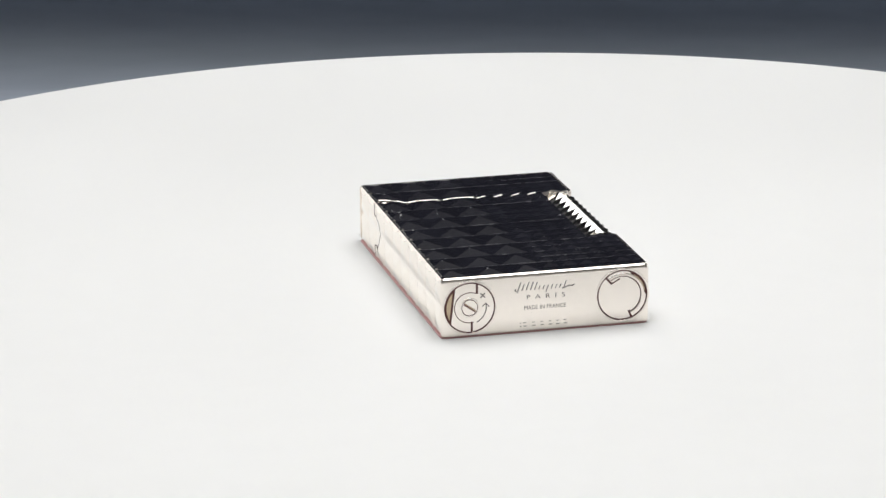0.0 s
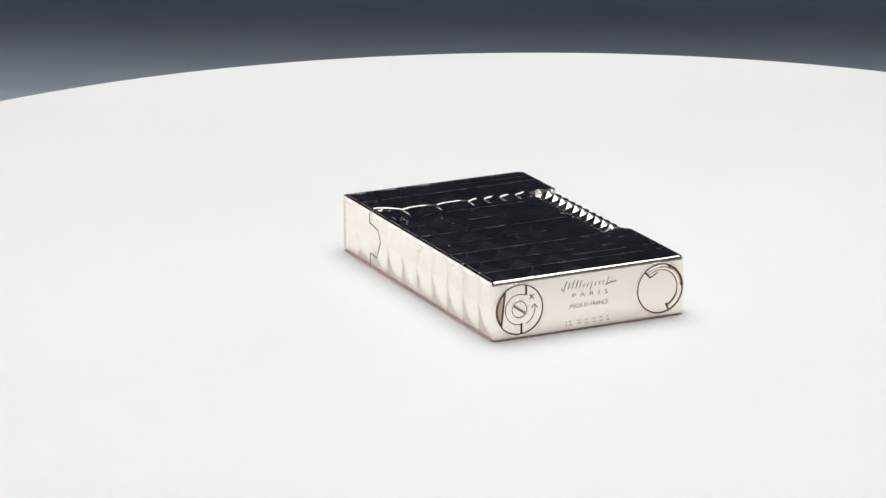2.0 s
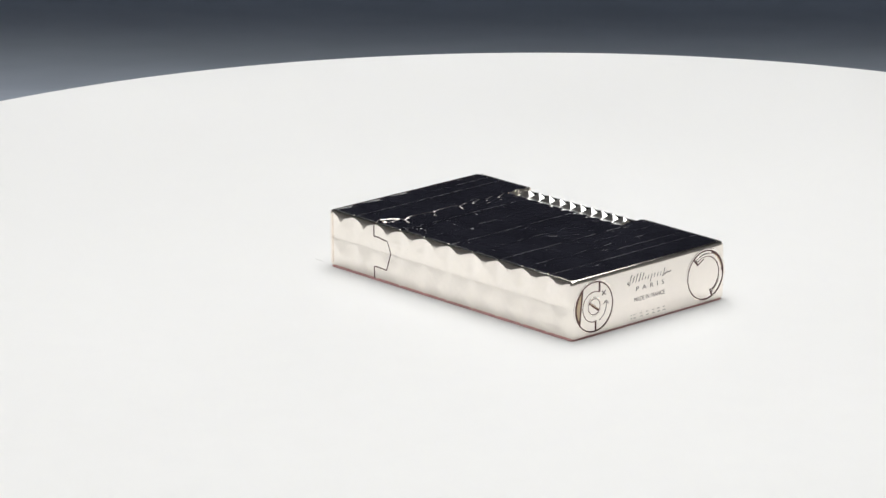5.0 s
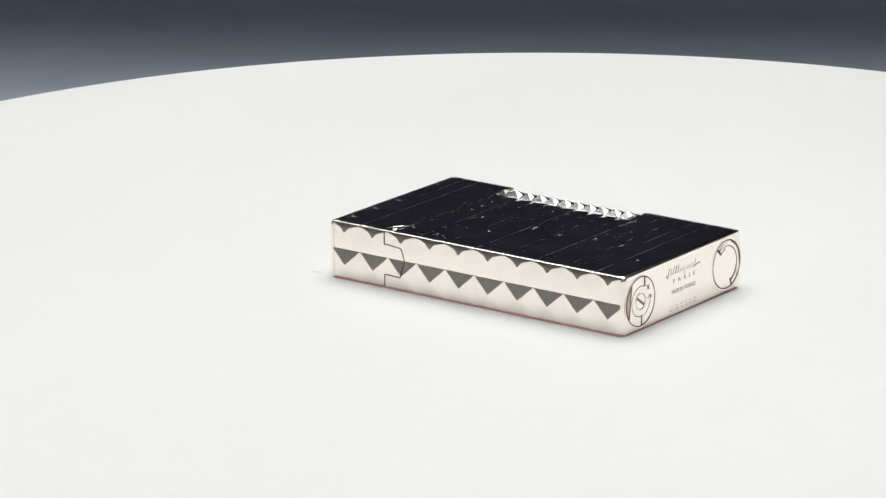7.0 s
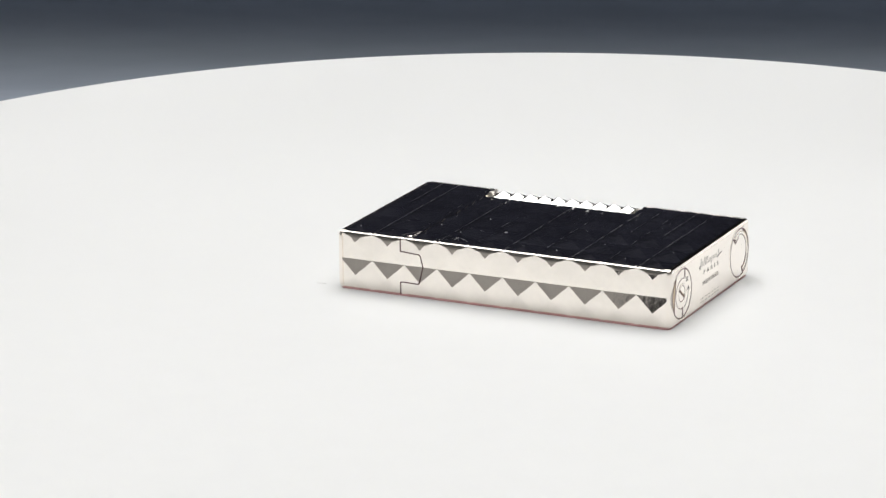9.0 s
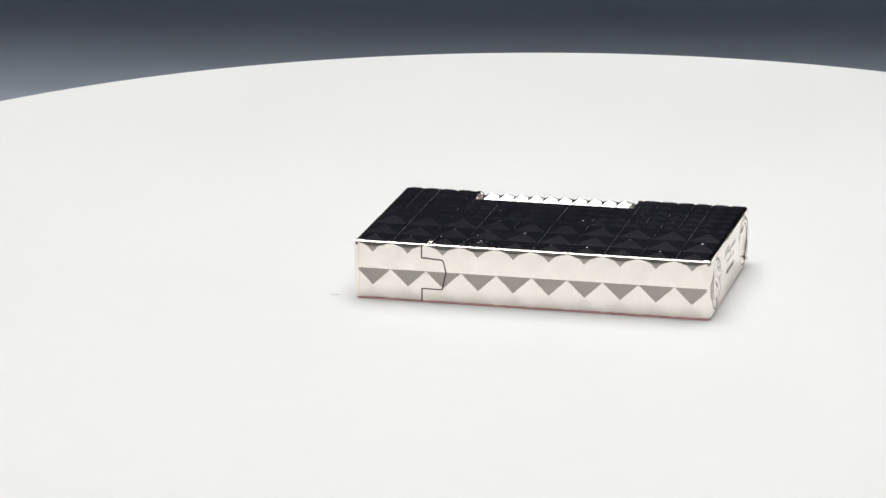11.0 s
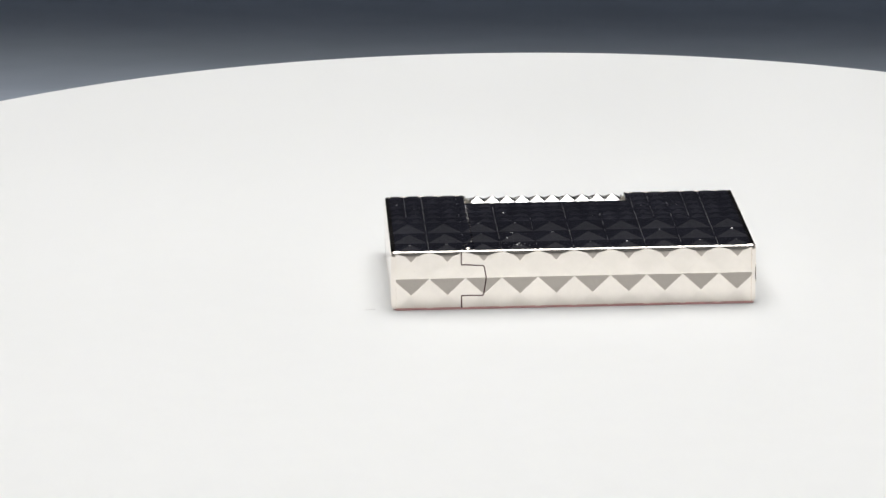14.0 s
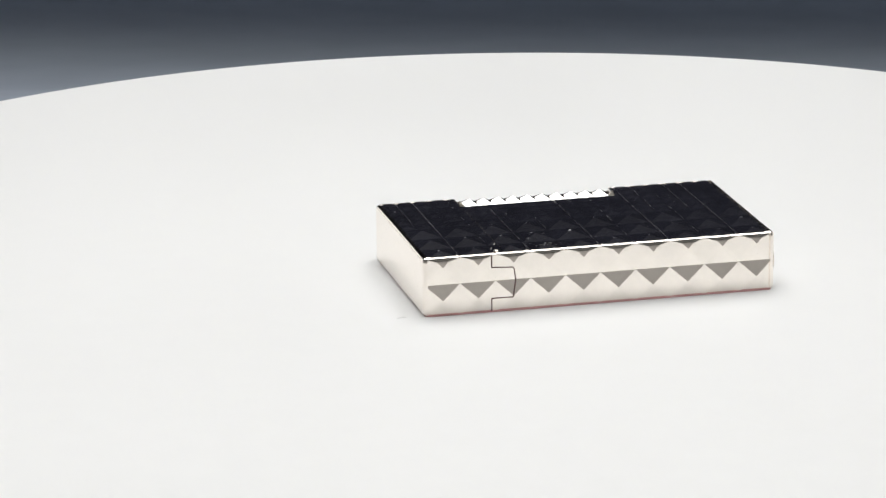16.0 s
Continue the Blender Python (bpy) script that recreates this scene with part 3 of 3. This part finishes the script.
plate(bar(tip, 222, -0.08, 0.8, 0.17), 0.018, 0.05, ENGRAVE, "arrow", valve)
plate(bar(tip, 312, -0.08, 0.8, 0.17), 0.020, 0.05, ENGRAVE, "arrow", valve)
cross = (VALVE[0] + 2.1, VALVE[1] + 1.85)
plate(bar(cross, 45, -0.52, 0.52, 0.22), 0.016, 0.05, ENGRAVE, "mark", valve)
plate(bar(cross, 135, -0.52, 0.52, 0.22), 0.018, 0.05, ENGRAVE, "mark", valve)
plate(bar(VALVE, -36, -1.15, 1.15, 0.40), 0.018, 0.06, GAP, "screw_slot", valve)
plate(bar((VALVE[0] + 0.05, VALVE[1] + 0.07), -36, -1.1, 1.1, 0.13), 0.022, 0.06, BRASS, "screw_slot", valve)

filler = ring(FILLER, RIM - 0.20, RIM, 0.012, GAP, "filler_cap", base_plate, "round filler cap with a stepped notch")
bead(FILLER, RIM + 0.16, 0.15, 0.06, "rim", filler)
bead(FILLER, 3.35, 0.24, 0.10, "cap_edge", filler, -66, 128)
plate(band(FILLER, 2.95, 3.10, -70, 70), 0.016, 0.05, GAP, "groove", filler)
plate(band(FILLER, 3.0, 3.14, 70, 128), 0.016, 0.05, GAP, "groove", filler)
# flat here too, the depth of the recess shown by dark colour
plate(arc(FILLER, RIM - 0.17, -4, 72), 0.014, 0.06, GAP, "recess", filler, "flat dark piece for the shaded recess behind the cap")
plate(arc(FILLER, RIM - 0.34, 6, 62), 0.018, 0.06, BRASS, "recess", filler, "brown metal seen in the recess")
plate(bar(FILLER, 132, 2.55, RIM - 0.12, 0.30), 0.018, 0.06, GAP, "slot", filler)
plate(bar((FILLER[0] - 1.75, FILLER[1] + 1.98), 28, 0.0, 1.5, 0.20), 0.020, 0.06, GAP, "notch", filler)
plate(bar(FILLER, 292, 2.75, RIM - 0.12, 0.34), 0.018, 0.06, GAP, "slot", filler)


def lettering(text, height, v0, v1, z, mat, label):
    cu = bpy.data.curves.new("lettering", "FONT")
    cu.body, cu.size, cu.extrude = text, height / 0.72, 0.012
    tmp = new("lettering", cu)
    me = bpy.data.meshes.new_from_object(tmp)
    bpy.data.objects.remove(tmp)
    xs = [v.co.x for v in me.vertices]
    lo, hi = min(xs), max(xs)
    for v in me.vertices:
        v.co = on_base(v0 + (v.co.x - lo) / (hi - lo) * (v1 - v0), z - height / 2 + v.co.y, 0.006 + v.co.z)
    me.materials.append(mat)
    ob = new("lettering", me)
    ob.parent = base_plate
    ob["label"] = label
    return ob


def spaced(text, gap):
    return (" " * gap).join(text)


lettering(spaced("PARIS", 2), 0.74, 13.75, 19.95, 5.85, ENGRAVE, "engraved word PARIS")
lettering("MADE IN FRANCE", 0.72, 13.35, 20.1, 4.12, ENGRAVE, "engraved words MADE IN FRANCE")
for i, (w, h) in enumerate(((0.25, 0.5), (0.55, 0.75), (0.6, 0.75), (0.6, 0.7), (0.55, 0.7), (0.6, 0.75), (0.6, 0.75))):
    v = 12.6 + (0, 0.55, 2.0, 3.35, 4.7, 5.9, 7.1)[i]
    plate([(v, 1.05), (v + w, 1.05), (v + w, 1.22), (v, 1.22)], 0.012, 0.05, FAINT, "worn_mark", base_plate, "faint worn stamp")
    plate([(v, 1.6), (v + w * 0.8, 1.6), (v + w * 0.8, 1.74), (v, 1.74)], 0.012, 0.05, FAINT, "worn_mark", base_plate, "faint worn stamp")
# maker's mark as plain slanted strokes and a tail
x = 12.2
for up, down, w in ((1.0, 0.35, 0.22), (0.75, 0.0, 0.2), (1.0, 0.0, 0.2), (1.0, 0.0, 0.24), (0.9, 0.0, 0.2), (0.45, 0.0, 0.18), (0.5, 0.0, 0.18), (0.5, 0.5, 0.18), (0.5, 0.0, 0.17), (0.5, 0.0, 0.17), (0.5, 0.0, 0.17), (0.85, 0.0, 0.19)):
    base, tall = 6.95, 1.35
    z0, z1 = base - down * tall * 0.8, base + up * tall
    k = 0.36
    w *= 0.8
    plate([(x + k * (z0 - base), z0), (x + w + k * (z0 - base), z0), (x + w + k * (z1 - base), z1), (x + k * (z1 - base), z1)], 0.012, 0.05, ENGRAVE, "maker_mark", base_plate, "plain engraved stroke")
    x += 0.68
part("maker_mark", ribbon([(19.5, 6.85), (20.1, 7.05), (20.6, 7.25), (21.1, 7.2), (21.5, 7.35)], 0.2, on_base, 0.012), ENGRAVE, base_plate, "plain engraved tail")
part("maker_mark", ribbon([(12.1, 6.9), (11.85, 7.0), (12.0, 7.3)], 0.2, on_base, 0.012), ENGRAVE, base_plate, "plain engraved tail")

# ---- a fibre of lint on the plate, beside the lid ----
bm = bmesh.new()
path = [Vector((0.0258 + 0.0016 * t, 0.0224 + 0.0010 * t - 0.0008 * t * t, 0.00006 + 0.0003 * t * (1 - t))) for t in [i / 10 for i in range(11)]]
hub = Vector((0.0262, 0.0226, 0))
rings = []
for p in path:
    rings.append([bm.verts.new(p - hub + Vector((0.00003 * math.cos(a), 0.00004 * math.sin(a), 0.00004 * math.sin(a)))) for a in (0, 2.1, 4.2)])
for a, b in zip(rings, rings[1:]):
    for i in range(3):
        bm.faces.new((a[i], a[(i + 1) % 3], b[(i + 1) % 3], b[i]))
lint = tagged(part("lint_fibre", bm, LINT), "tiny pale fibre of lint on the white plate", "lint")

TURN_START, TURN_RATE = 103.7075, 5.62659   # degrees, degrees a second
SEAT = Vector((-0.00611, 0.006345, 0.0))


def motions():
    times = [0.5 * i for i in range(33)]
    turn = [(t, TURN_START + TURN_RATE * t) for t in times]
    spin = [(t, Matrix.Rotation(radians(a), 4, "Z")) for t, a in turn]
    walk(platter, [(t, Matrix.Translation((0, 0, UP)) @ m) for t, m in spin])
    walk(lighter, [(t, m @ Matrix.Translation(SEAT)) for t, m in spin])
    walk(lint, [(t, m @ Matrix.Translation(hub)) for t, m in spin])


motions()
